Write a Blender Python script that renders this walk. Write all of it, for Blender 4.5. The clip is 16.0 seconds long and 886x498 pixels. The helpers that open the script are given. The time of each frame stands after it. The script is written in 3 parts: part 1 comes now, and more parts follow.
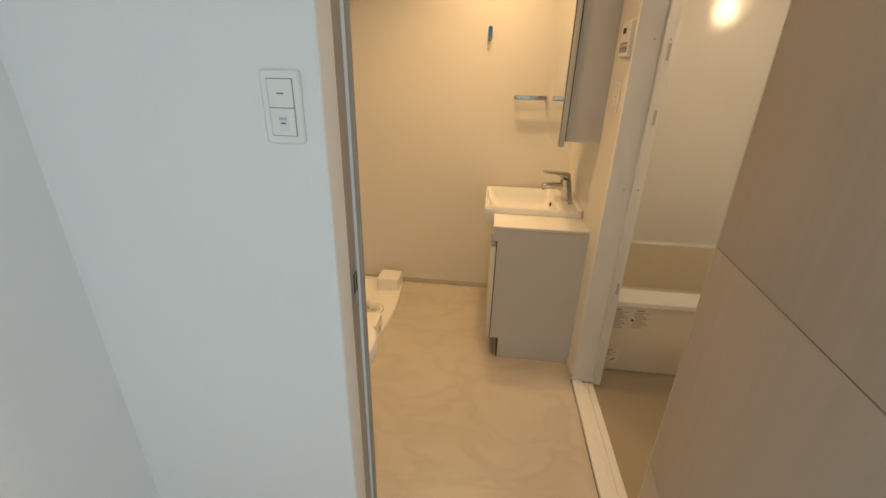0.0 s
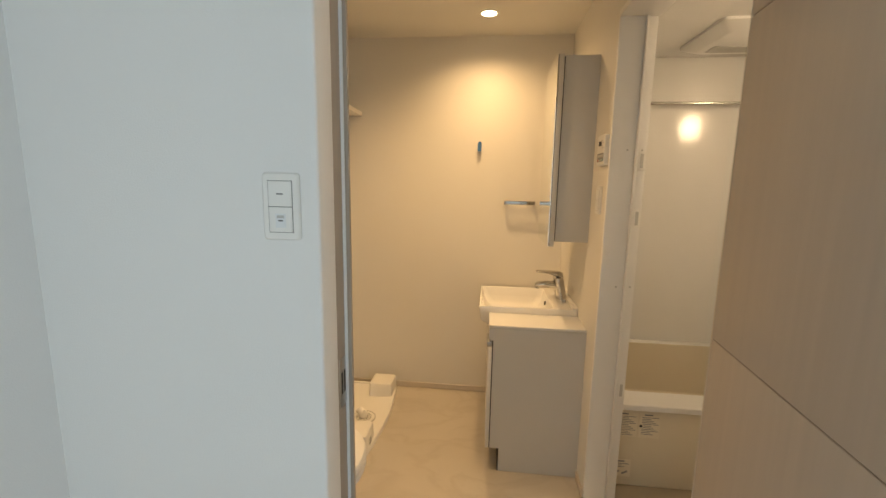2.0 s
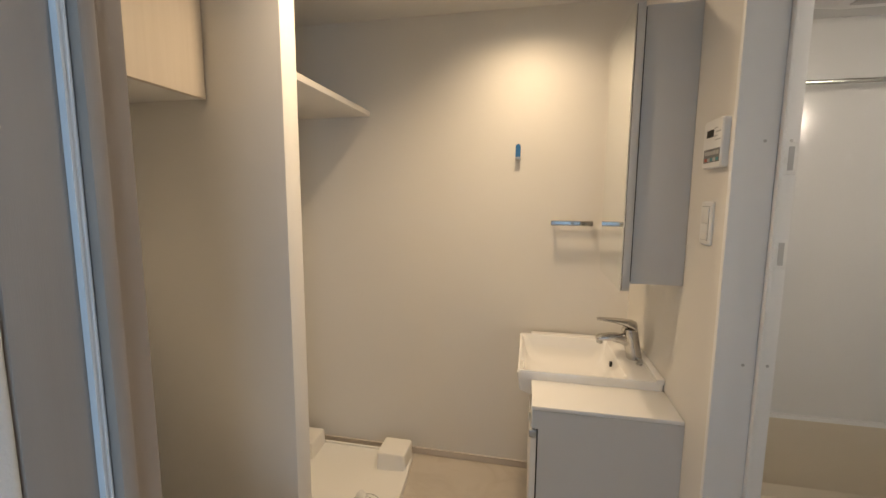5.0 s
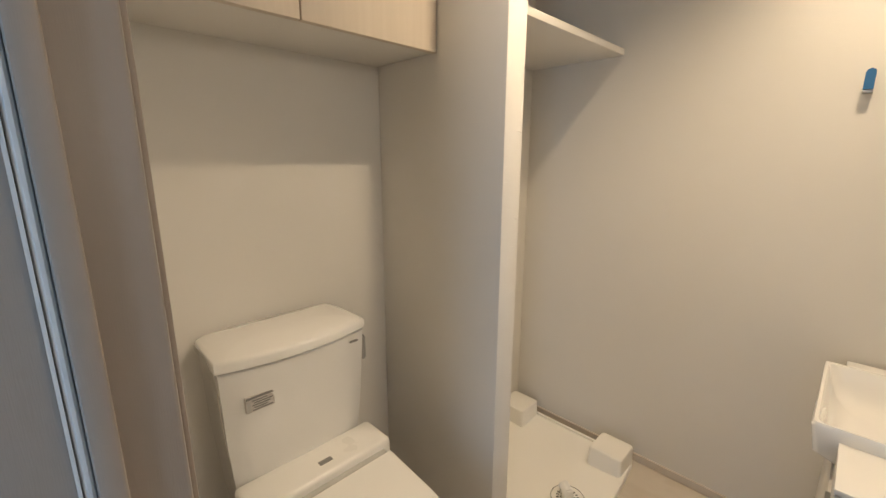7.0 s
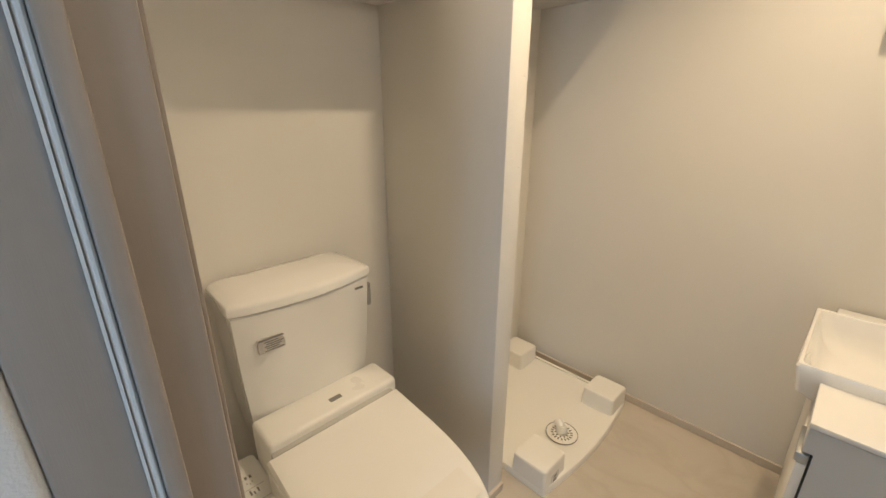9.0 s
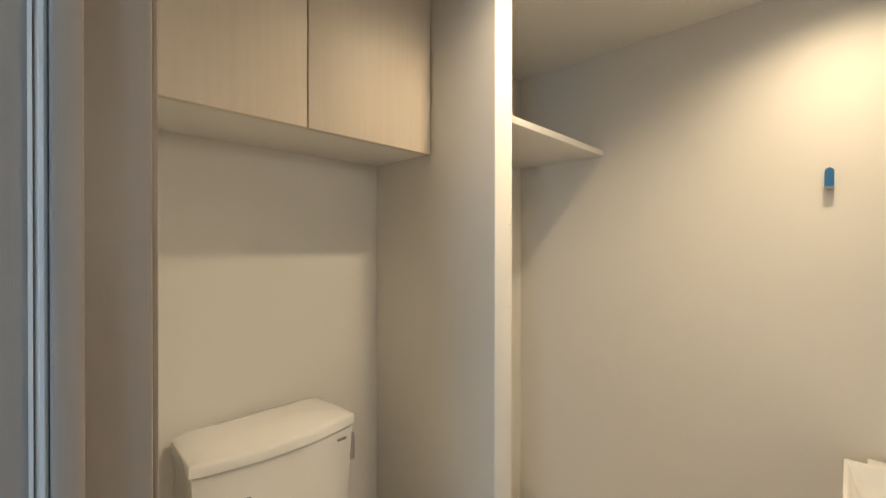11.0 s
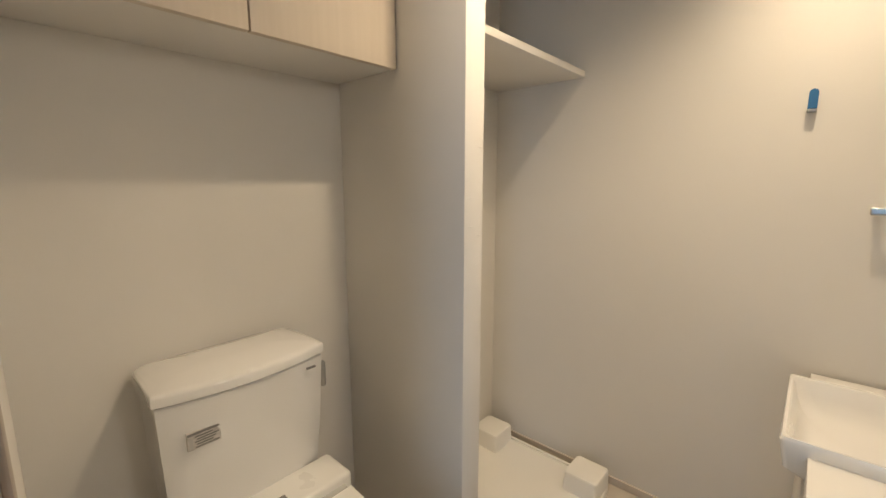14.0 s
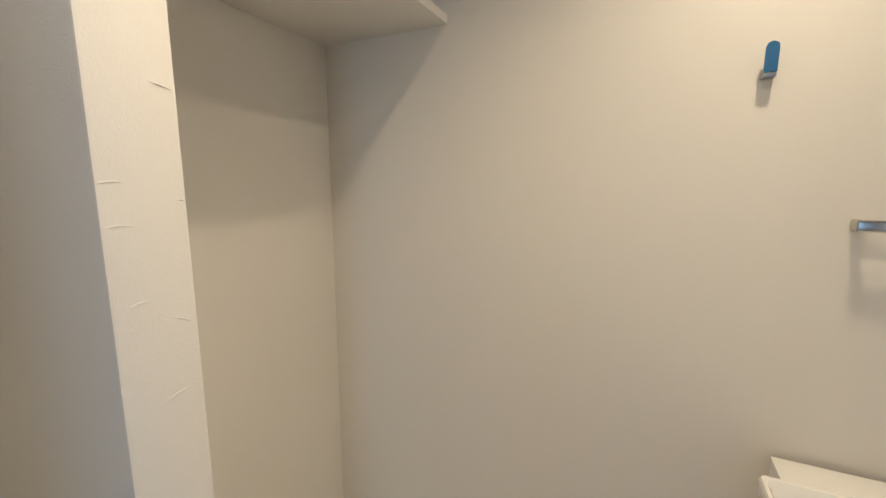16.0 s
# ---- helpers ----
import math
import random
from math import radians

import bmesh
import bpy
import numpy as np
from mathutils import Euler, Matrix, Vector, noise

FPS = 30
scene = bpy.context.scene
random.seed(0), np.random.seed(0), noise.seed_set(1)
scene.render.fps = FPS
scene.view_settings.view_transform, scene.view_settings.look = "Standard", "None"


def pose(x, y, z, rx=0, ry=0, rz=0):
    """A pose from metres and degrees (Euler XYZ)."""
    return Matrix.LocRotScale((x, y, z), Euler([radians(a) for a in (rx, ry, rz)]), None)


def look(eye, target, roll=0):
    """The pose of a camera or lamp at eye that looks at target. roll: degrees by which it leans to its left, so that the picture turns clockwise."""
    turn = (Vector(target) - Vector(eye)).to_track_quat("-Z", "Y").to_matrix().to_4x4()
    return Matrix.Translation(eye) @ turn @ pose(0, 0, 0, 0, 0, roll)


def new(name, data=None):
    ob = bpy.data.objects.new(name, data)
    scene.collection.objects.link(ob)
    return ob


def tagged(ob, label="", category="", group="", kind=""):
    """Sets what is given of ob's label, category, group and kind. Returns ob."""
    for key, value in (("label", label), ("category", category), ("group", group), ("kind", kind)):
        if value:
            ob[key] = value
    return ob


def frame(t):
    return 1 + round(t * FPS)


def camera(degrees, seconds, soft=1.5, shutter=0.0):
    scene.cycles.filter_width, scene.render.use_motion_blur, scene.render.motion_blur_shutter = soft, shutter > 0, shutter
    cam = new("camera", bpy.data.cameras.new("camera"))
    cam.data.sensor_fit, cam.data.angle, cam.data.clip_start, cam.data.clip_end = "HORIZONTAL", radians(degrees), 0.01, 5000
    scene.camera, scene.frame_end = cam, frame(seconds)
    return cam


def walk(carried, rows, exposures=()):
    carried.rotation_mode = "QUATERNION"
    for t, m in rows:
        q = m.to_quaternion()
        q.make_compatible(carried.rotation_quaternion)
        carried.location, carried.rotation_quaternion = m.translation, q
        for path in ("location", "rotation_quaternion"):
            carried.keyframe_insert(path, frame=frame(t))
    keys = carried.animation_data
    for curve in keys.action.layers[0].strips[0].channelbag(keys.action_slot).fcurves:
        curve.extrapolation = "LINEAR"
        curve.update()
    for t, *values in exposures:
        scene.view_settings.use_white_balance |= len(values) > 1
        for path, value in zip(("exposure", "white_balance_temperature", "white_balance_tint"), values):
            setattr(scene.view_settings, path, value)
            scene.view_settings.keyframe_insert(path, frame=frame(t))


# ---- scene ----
cam = camera(93.9, 16.0)
# seconds, eye, point looked at, roll
PATH = [
    (0, (0.048, 0.177, 1.452), (-0.154, 2.005, 0.665), 1.5),
    (0.5, (0.067, 0.191, 1.443), (-0.147, 2.082, 0.825), 1.2),
    (1, (0.053, 0.169, 1.444), (-0.156, 2.097, 0.954), 1.1),
    (1.5, (0.05, 0.173, 1.446), (-0.16, 2.123, 1.057), 0.9),
    (2, (0.06, 0.17, 1.436), (-0.151, 2.134, 1.123), 1.0),
    (2.5, (0.066, 0.176, 1.441), (-0.147, 2.145, 1.166), 0.6),
    (3, (0.058, 0.178, 1.425), (-0.141, 2.152, 1.175), 0.8),
    (5.3, (0.058, 0.881, 1.449), (-0.454, 2.799, 1.204), 0.1),
    (5.5, (0.041, 0.934, 1.454), (-0.611, 2.809, 1.215), 0.2),
    (6, (-0.001, 0.977, 1.444), (-1.013, 2.685, 1.201), 0.2),
    (6.5, (0.001, 0.976, 1.442), (-1.294, 2.473, 1.153), 0.2),
    (7, (0.027, 1.003, 1.434), (-1.356, 2.381, 1.0), 0.2),
    (7.5, (0.044, 1.008, 1.43), (-1.32, 2.321, 0.786), 0.1),
    (8, (0.041, 1.012, 1.442), (-1.26, 2.269, 0.589), 0.1),
    (8.5, (0.029, 1.005, 1.439), (-1.261, 2.264, 0.573), 0.2),
    (9, (0.038, 0.991, 1.431), (-1.307, 2.315, 0.771), 0.2),
    (9.5, (0.041, 0.992, 1.443), (-1.352, 2.368, 1.037), 0.2),
    (10, (0.044, 0.994, 1.44), (-1.374, 2.4, 1.32), 0.3),
    (12.5, (0.043, 1.006, 1.435), (-1.357, 2.435, 1.455), -0.0),
    (13, (0.037, 1.014, 1.433), (-1.349, 2.448, 1.28), -0.0),
    (13.5, (0.04, 1.02, 1.435), (-1.323, 2.458, 1.162), -0.1),
    (14, (0.032, 1.058, 1.412), (-1.285, 2.529, 1.088), -0.0),
    (14.5, (-0.047, 1.211, 1.412), (-1.297, 2.738, 1.086), -0.2),
    (15, (-0.139, 1.347, 1.426), (-1.291, 2.946, 1.085), -0.2),
    (15.5, (-0.208, 1.551, 1.428), (-1.235, 3.234, 1.09), 0.1),
    (16, (-0.225, 1.733, 1.407), (-1.09, 3.508, 1.09), 0.1),
]
# seconds, stops, kelvin, tint
EXPOSURES = [(0.0, 0.08, 7450, 12), (3.2, 0.06, 7450, 12), (5.3, -0.02, 5250, 10), (7.0, 0.12, 5200, 9), (8.3, 0.28, 5400, 8), (9.5, 0.22, 5200, 7), (12.5, 0.14, 5200, 5), (14.5, 0.06, 5100, 9), (16.0, 0.08, 4900, 7)]
walk(cam, [(t, look(e, g, r)) for t, e, g, r in PATH], EXPOSURES)

# ---- light ----
world = bpy.data.worlds.new("world")
scene.world = world
world.use_nodes = True
sky = world.node_tree.nodes.new("ShaderNodeTexSky")
sky.sky_type, sky.sun_disc = "NISHITA", False
sky.sun_elevation, sky.sun_rotation = radians(40), radians(180)
world.node_tree.links.new(sky.outputs[0], world.node_tree.nodes["Background"].inputs[0])
world.node_tree.nodes["Background"].inputs[1].default_value = 0.1


def lamp(name, kind, m, watts, colour, **settings):
    data = bpy.data.lights.new(name, kind)
    data.energy, data.color = watts, colour
    for key, value in settings.items():
        setattr(data, key, value)
    ob = new(name, data)
    ob.matrix_world = m
    return tagged(ob, kind="structure")


WARM = (1.0, 0.66, 0.33)
CEIL = 2.335
lamp("lamp_downlight_basin", "SPOT", pose(0.03, 2.55, CEIL - 0.012), 37, WARM, spot_size=radians(154), spot_blend=1.0, shadow_soft_size=0.032)
lamp("lamp_downlight_toilet", "SPOT", pose(-0.41, 1.965, CEIL - 0.012), 46, WARM, spot_size=radians(146), spot_blend=1.0, shadow_soft_size=0.024)
lamp("lamp_hall_window", "AREA", pose(1.29, -1.65, 1.2, 0, 90, 0), 37, (0.67, 0.85, 1.0), shape="RECTANGLE", size=1.9, size_y=1.4)


# ---- materials ----
def material(name, colour, rough=0.5, metal=0.0, grain=0.0, scale=300.0, blotch=0.04, blotch_scale=2.0, stretch=(1, 1, 1), coat=0.0, spec=0.5):
    """Paint, plastic, ceramic or metal with two scales of variation and a fine relief."""
    mat = bpy.data.materials.new(name)
    mat.use_nodes = True
    nodes, links = mat.node_tree.nodes, mat.node_tree.links
    bsdf = nodes["Principled BSDF"]
    bsdf.inputs["Metallic"].default_value = metal
    bsdf.inputs["Coat Weight"].default_value = coat
    bsdf.inputs["Coat Roughness"].default_value = 0.05
    bsdf.inputs["Specular IOR Level"].default_value = spec
    coords = nodes.new("ShaderNodeTexCoord")
    place = nodes.new("ShaderNodeMapping")
    place.inputs["Scale"].default_value = stretch
    links.new(coords.outputs["Object"], place.inputs[0])
    big = nodes.new("ShaderNodeTexNoise")
    big.inputs["Scale"].default_value, big.inputs["Detail"].default_value = blotch_scale, 6
    fine = nodes.new("ShaderNodeTexNoise")
    fine.inputs["Scale"].default_value, fine.inputs["Detail"].default_value = scale, 3
    for n in (big, fine):
        links.new(place.outputs[0], n.inputs["Vector"])
    mix = nodes.new("ShaderNodeMix")
    mix.data_type = "RGBA"
    mix.inputs["A"].default_value = (*[max(0, c * (1 - blotch)) for c in colour], 1)
    mix.inputs["B"].default_value = (*[min(1, c * (1 + blotch)) for c in colour], 1)
    links.new(big.outputs[0], mix.inputs["Factor"])
    links.new(mix.outputs["Result"], bsdf.inputs["Base Color"])
    gloss = nodes.new("ShaderNodeMapRange")
    gloss.inputs["To Min"].default_value, gloss.inputs["To Max"].default_value = max(0.01, rough - 0.04), min(1, rough + 0.04)
    links.new(big.outputs[0], gloss.inputs["Value"])
    links.new(gloss.outputs[0], bsdf.inputs["Roughness"])
    if grain:
        bump = nodes.new("ShaderNodeBump")
        bump.inputs["Strength"].default_value, bump.inputs["Distance"].default_value = grain, 0.002
        links.new(fine.outputs[0], bump.inputs["Height"])
        links.new(bump.outputs[0], bsdf.inputs["Normal"])
    return mat


def wood(name, light, dark, along="z"):
    """Pale printed wood with a fine straight grain."""
    mat = material(name, light, 0.45, grain=0.08, scale=60, stretch=(30, 30, 1.2) if along == "z" else (1.2, 30, 30))
    nodes, links = mat.node_tree.nodes, mat.node_tree.links
    mix = [n for n in nodes if n.bl_idname == "ShaderNodeMix"][0]
    mix.inputs["A"].default_value, mix.inputs["B"].default_value = (*dark, 1), (*light, 1)
    return mat


def marble_vinyl(name):
    """Beige cushion floor printed with cloudy, veined stone."""
    mat = material(name, (0.575, 0.53, 0.46), 0.33, grain=0.05, scale=220, blotch=0.11, blotch_scale=2.2)
    nodes, links = mat.node_tree.nodes, mat.node_tree.links
    mix = [n for n in nodes if n.bl_idname == "ShaderNodeMix"][0]
    bsdf = nodes["Principled BSDF"]
    vein = nodes.new("ShaderNodeTexNoise")
    vein.inputs["Scale"].default_value, vein.inputs["Detail"].default_value, vein.inputs["Distortion"].default_value = 2.6, 6, 0.7
    place = [n for n in nodes if n.bl_idname == "ShaderNodeMapping"][0]
    place.inputs["Rotation"].default_value = (0, 0, 0.7)
    place.inputs["Scale"].default_value = (1.0, 1.5, 1)
    links.new(place.outputs[0], vein.inputs["Vector"])
    ramp = nodes.new("ShaderNodeValToRGB")
    ramp.color_ramp.elements[0].position, ramp.color_ramp.elements[0].color = 0.42, (1, 1, 1, 1)
    ramp.color_ramp.elements[1].position, ramp.color_ramp.elements[1].color = 0.55, (1, 1, 1, 1)
    mid = ramp.color_ramp.elements.new(0.5)
    mid.color = (0.90, 0.885, 0.865, 1)
    links.new(vein.outputs[0], ramp.inputs[0])
    both = nodes.new("ShaderNodeMix")
    both.data_type, both.blend_type = "RGBA", "MULTIPLY"
    both.inputs["Factor"].default_value = 0.7
    links.new(mix.outputs["Result"], both.inputs["A"])
    links.new(ramp.outputs[0], both.inputs["B"])
    links.new(both.outputs["Result"], bsdf.inputs["Base Color"])
    return mat


def glow(name, colour, strength):
    mat = bpy.data.materials.new(name)
    mat.use_nodes = True
    bsdf = mat.node_tree.nodes["Principled BSDF"]
    bsdf.inputs["Base Color"].default_value = (0.9, 0.9, 0.88, 1)
    bsdf.inputs["Emission Color"].default_value = (*colour, 1)
    bsdf.inputs["Emission Strength"].default_value = strength
    return mat


WALLPAPER = material("wallpaper", (0.75, 0.735, 0.70), 0.75, grain=0.13, scale=420, blotch=0.02, blotch_scale=3)
HALL_PAPER = material("hall_wallpaper", (0.80, 0.81, 0.81), 0.75, grain=0.3, scale=420, blotch=0.02, blotch_scale=3)
CEILING_PAPER = material("ceiling_paper", (0.75, 0.735, 0.70), 0.85, grain=0.3, scale=350, blotch=0.02)
FLOOR = marble_vinyl("cushion_floor")
HALL_FLOOR = wood("hall_floor", (0.5, 0.4, 0.29), (0.4, 0.31, 0.22), "x")
SKIRTING = material("skirting", (0.64, 0.58, 0.51), 0.45, blotch=0.04, blotch_scale=8)
PALE_OAK = wood("pale_oak", (0.72, 0.65, 0.55), (0.63, 0.56, 0.46))
DOOR_GROOVE = material("door_groove", (0.22, 0.18, 0.145), 0.6, blotch=0.1, blotch_scale=20)
DOOR_OAK = wood("door_oak", (0.49, 0.42, 0.35), (0.40, 0.342, 0.285))
FRAME_OAK = wood("frame_oak", (0.385, 0.335, 0.285), (0.32, 0.277, 0.233))
CERAMIC = material("ceramic", (0.84, 0.84, 0.83), 0.06, blotch=0.01, coat=1.0)
PLASTIC = material("white_plastic", (0.82, 0.82, 0.80), 0.28, blotch=0.015)
PAN_PLASTIC = material("pan_plastic", (0.87, 0.86, 0.82), 0.4, blotch=0.02, grain=0.05)
WHITE_BOARD = material("white_board", (0.80, 0.78, 0.74), 0.4, blotch=0.015)
# white board with the shade of sides facing the doorway put into its colour
SHADED_BOARD = material("shaded_board", (0.62, 0.617, 0.605), 0.4, blotch=0.015)
BATH_PANEL = material("bath_panel", (0.80, 0.80, 0.79), 0.12, blotch=0.015, blotch_scale=1.2, coat=0.2)
BATH_FLOOR = material("bath_floor", (0.34, 0.29, 0.22), 0.45, grain=0.3, scale=90)
TUB_LABEL = material("clear_label", (0.76, 0.70, 0.58), 0.25, blotch=0.03)
TUB_INNER = material("tub_acrylic", (0.72, 0.655, 0.53), 0.2, blotch=0.02)
PVC = material("white_pvc", (0.80, 0.80, 0.79), 0.35, blotch=0.015)
CHROME = material("chrome", (0.55, 0.54, 0.52), 0.13, metal=1, blotch=0.02)
STEEL = material("steel", (0.5, 0.5, 0.49), 0.3, metal=1, blotch=0.05)
DARK = material("dark_gap", (0.02, 0.02, 0.02), 0.6)
GREY = material("grey_print", (0.22, 0.22, 0.22), 0.5)
PALE_GREY = material("pale_grey", (0.5, 0.5, 0.49), 0.45)
RED = material("red_print", (0.5, 0.12, 0.08), 0.5)
TEAL = material("teal_print", (0.10, 0.28, 0.32), 0.5)
BLUE_FILM = material("blue_film", (0.05, 0.15, 0.34), 0.12, blotch=0.15, blotch_scale=60)
SILVER_LABEL = material("silver_label", (0.55, 0.53, 0.51), 0.35, metal=0.1, blotch=0.5, blotch_scale=120)
MIRROR = material("mirror", (0.88, 0.90, 0.88), 0.02, metal=1, blotch=0)
MIRROR.node_tree.nodes["Principled BSDF"].inputs["Roughness"].links[0].from_node.inputs["To Min"].default_value = 0.005
GASKET = material("pale_gasket", (0.75, 0.78, 0.8), 0.4)
GLASS = material("window_glass", (1, 1, 1), 0.02, blotch=0)
GLASS.node_tree.nodes["Principled BSDF"].inputs["Transmission Weight"].default_value = 1
DOWNLIGHT = glow("downlight_glow", (1.0, 0.80, 0.52), 14)
BATH_GLOW = glow("bath_lamp_glow", (1.0, 0.76, 0.50), 40)


# ---- mesh helpers ----
def box(x0, x1, y0, y1, z0, z1, bevel=0.0, segments=2, bm=None):
    """A box with rounded edges, alone or added to bm."""
    one = bmesh.new()
    bmesh.ops.create_cube(one, size=1)
    for v in one.verts:
        v.co = ((x0 + x1) / 2 + v.co.x * (x1 - x0), (y0 + y1) / 2 + v.co.y * (y1 - y0), (z0 + z1) / 2 + v.co.z * (z1 - z0))
    if bevel:
        bmesh.ops.bevel(one, geom=one.edges[:], offset=bevel, segments=segments, profile=0.5, affect="EDGES")
    return merge(bm, one)


def merge(bm, one):
    if bm is None:
        return one
    temp = bpy.data.meshes.new("temp")
    one.to_mesh(temp)
    bm.from_mesh(temp)
    bpy.data.meshes.remove(temp)
    one.free()
    return bm


def tube(a, b, r0, r1=None, sides=24, bm=None, bevel=0.0):
    """A round bar or cone from a to b."""
    one = bmesh.new()
    a, b = Vector(a), Vector(b)
    bmesh.ops.create_cone(one, cap_ends=True, segments=sides, radius1=r0, radius2=r0 if r1 is None else r1, depth=(b - a).length)
    if bevel:
        rim = [e for e in one.edges if len(e.link_faces) == 2 and max(len(f.verts) for f in e.link_faces) > 4]
        bmesh.ops.bevel(one, geom=rim, offset=bevel, segments=2, profile=0.5, affect="EDGES")
    bmesh.ops.transform(one, matrix=Matrix.Translation((a + b) / 2) @ (b - a).to_track_quat("Z", "Y").to_matrix().to_4x4(), verts=one.verts)
    return merge(bm, one)


def loft(rings, closed=True, bm=None):
    """A skin over rings of equally many points, capped at both ends."""
    one = bmesh.new()
    made = [[one.verts.new(p) for p in ring] for ring in rings]
    count = len(rings[0])
    for low, high in zip(made, made[1:]):
        for i in range(count):
            j = (i + 1) % count
            one.faces.new((low[i], low[j], high[j], high[i]))
    if closed:
        one.faces.new(made[0][::-1])
        one.faces.new(made[-1])
    bmesh.ops.recalc_face_normals(one, faces=one.faces[:])
    return merge(bm, one)


def rounded(x0, x1, y0, y1, z, r, n=5):
    """A ring: a rectangle with round corners at height z."""
    ring = []
    for cx, cy, start in ((x1 - r, y1 - r, 0), (x0 + r, y1 - r, 90), (x0 + r, y0 + r, 180), (x1 - r, y0 + r, 270)):
        for i in range(n + 1):
            a = radians(start + 90 * i / n)
            ring.append((cx + r * math.cos(a), cy + r * math.sin(a), z))
    return ring


def mesh_object(name, bm, mat, smooth=True):
    data = bpy.data.meshes.new(name)
    if smooth:
        for f in bm.faces:
            f.smooth = True
        for e in bm.edges:
            if len(e.link_faces) == 2 and e.calc_face_angle(0) > radians(35):
                e.smooth = False
    bm.to_mesh(data)
    bm.free()
    data.materials.append(mat)
    return new(name, data)


def thing(name, at, label, category, group=""):
    ob = new(name)
    ob.empty_display_size = 0.1
    ob.location = at
    return tagged(ob, label, category, group)


def part(name, bm, mat, parent, label=""):
    ob = mesh_object(name, bm, mat)
    ob.parent = parent
    ob.matrix_parent_inverse = Matrix.Translation(-parent.location)
    return tagged(ob, label)


def setting(name, bm, mat, label=""):
    return tagged(mesh_object(name, bm, mat), label, kind="structure")


# ---- structure ----
XW, XE, YN, YS = -1.235, 0.54, 2.895, 1.05   # washroom walls
PX, PY0, PY1 = -0.675, 1.935, 2.019          # partition beside the toilet
setting("floor", box(-1.335, 0.535, 1.0, 2.995, -0.12, 0.0), FLOOR, "beige veined stone-look vinyl floor")
setting("floor_hall", box(-0.95, 1.4, -2.6, 1.0, -0.12, -0.002), HALL_FLOOR, "pale wooden hall floor")
setting("ceiling", box(-1.335, 0.66, YS + 0.001, 2.995, CEIL, CEIL + 0.1), CEILING_PAPER, "off-white papered washroom ceiling")
setting("ceiling_hall", box(-0.95, 1.4, -2.6, 0.878, 2.4, 2.5), CEILING_PAPER, "white hall ceiling")
setting("wall_west", box(XW - 0.1, XW, YS, YN + 0.1, 0, CEIL), WALLPAPER, "off-white textured wallpaper wall behind the toilet")
setting("wall_north", box(XW, 0.66, YN, YN + 0.1, 0, CEIL), WALLPAPER, "off-white textured wallpaper back wall")
setting("wall_partition", box(XW, PX, PY0, PY1, 0, CEIL, 0.004), WALLPAPER, "off-white papered partition between toilet and washing machine space")
for (y0, z0), (y1, z1) in (((1.938, 1.406), (1.958, 1.407)), ((1.938, 1.365), (1.963, 1.364)), ((1.951, 1.284), (1.970, 1.287)), ((1.991, 1.263), (2.010, 1.253)), ((1.974, 1.173), (2.001, 1.178)), ((1.991, 1.505), (2.013, 1.501)), ((2.009, 1.388), (2.017, 1.386))):
    w = mesh_object("wrinkle", tube((PX, y0, z0), (PX, (y0 + y1) / 2, (z0 + z1) / 2 + 0.0012), 0.0003, 0.0009, 8, bm=tube((PX, (y0 + y1) / 2, (z0 + z1) / 2 + 0.0012), (PX, y1, z1), 0.0009, 0.0003, 8)), WALLPAPER)
    w.parent = bpy.data.objects["wall_partition"]
setting("wall_east", box(XE, 0.66, 1.948, YN, 0, CEIL), WALLPAPER, "off-white wallpaper wall behind the washstand")
setting("wall_east_over_bath_door", box(XE, 0.66, 1.062, 1.948, 2.10, CEIL), WALLPAPER, "off-white wall over the bathroom door")
setting("wall_east_near", box(XE, 0.66, YS, 1.062, 0, CEIL), WALLPAPER, "off-white wall beside the bathroom door")
# doorway wall between hall and washroom; its hall side has a rounded papered corner
DW = -0.2386
setting("wall_doorway", box(-1.335, DW, 0.88, 0.956, 0, 2.5, 0.006, 3), HALL_PAPER, "white papered hall wall with a light switch")
setting("wall_doorway_inner", box(-1.335, -0.285, 0.956, YS, 0, 2.5), WALLPAPER, "off-white wall beside the toilet")
setting("wall_doorway_right", box(0.5535, 1.4, 0.88, YS, 0, 2.5), HALL_PAPER, "white papered wall beside the doorway")
setting("wall_doorway_over", box(-0.285, 0.5535, 0.88, YS, 2.06, 2.5), HALL_PAPER, "white papered wall over the doorway")
setting("wall_hall_left", box(-0.95, -0.82, -2.6, 0.88, 0, 2.4), HALL_PAPER, "white papered hall wall")
setting("wall_hall_back", box(-0.95, 1.4, -2.7, -2.6, 0, 2.4), HALL_PAPER, "white papered hall wall")
right = box(1.3, 1.4, -2.6, -2.4, 0, 2.4)
box(1.3, 1.4, -0.9, 0.88, 0, 2.4, bm=right)
box(1.3, 1.4, -2.4, -0.9, 2.2, 2.4, bm=right)
box(1.3, 1.4, -2.4, -0.9, 0, 0.2, bm=right)
setting("wall_hall_right", right, HALL_PAPER, "white papered wall round the hall window")
window = tagged(new("window_1"), "tall white-framed window in the hall", "window", kind="structure")
window.location = (1.36, -1.65, 0.2)
frame_bm = box(1.33, 1.38, -2.4, -2.34, 0.2, 2.2, 0.004)
box(1.33, 1.38, -0.96, -0.9, 0.2, 2.2, 0.004, bm=frame_bm)
box(1.33, 1.38, -2.34, -0.96, 2.14, 2.2, 0.004, bm=frame_bm)
box(1.33, 1.38, -2.34, -0.96, 0.2, 0.26, 0.004, bm=frame_bm)
part("window_frame", frame_bm, PVC, window)
pane = part("pane", box(1.352, 1.358, -2.34, -0.96, 0.26, 2.14), GLASS, window)
pane.visible_shadow = False

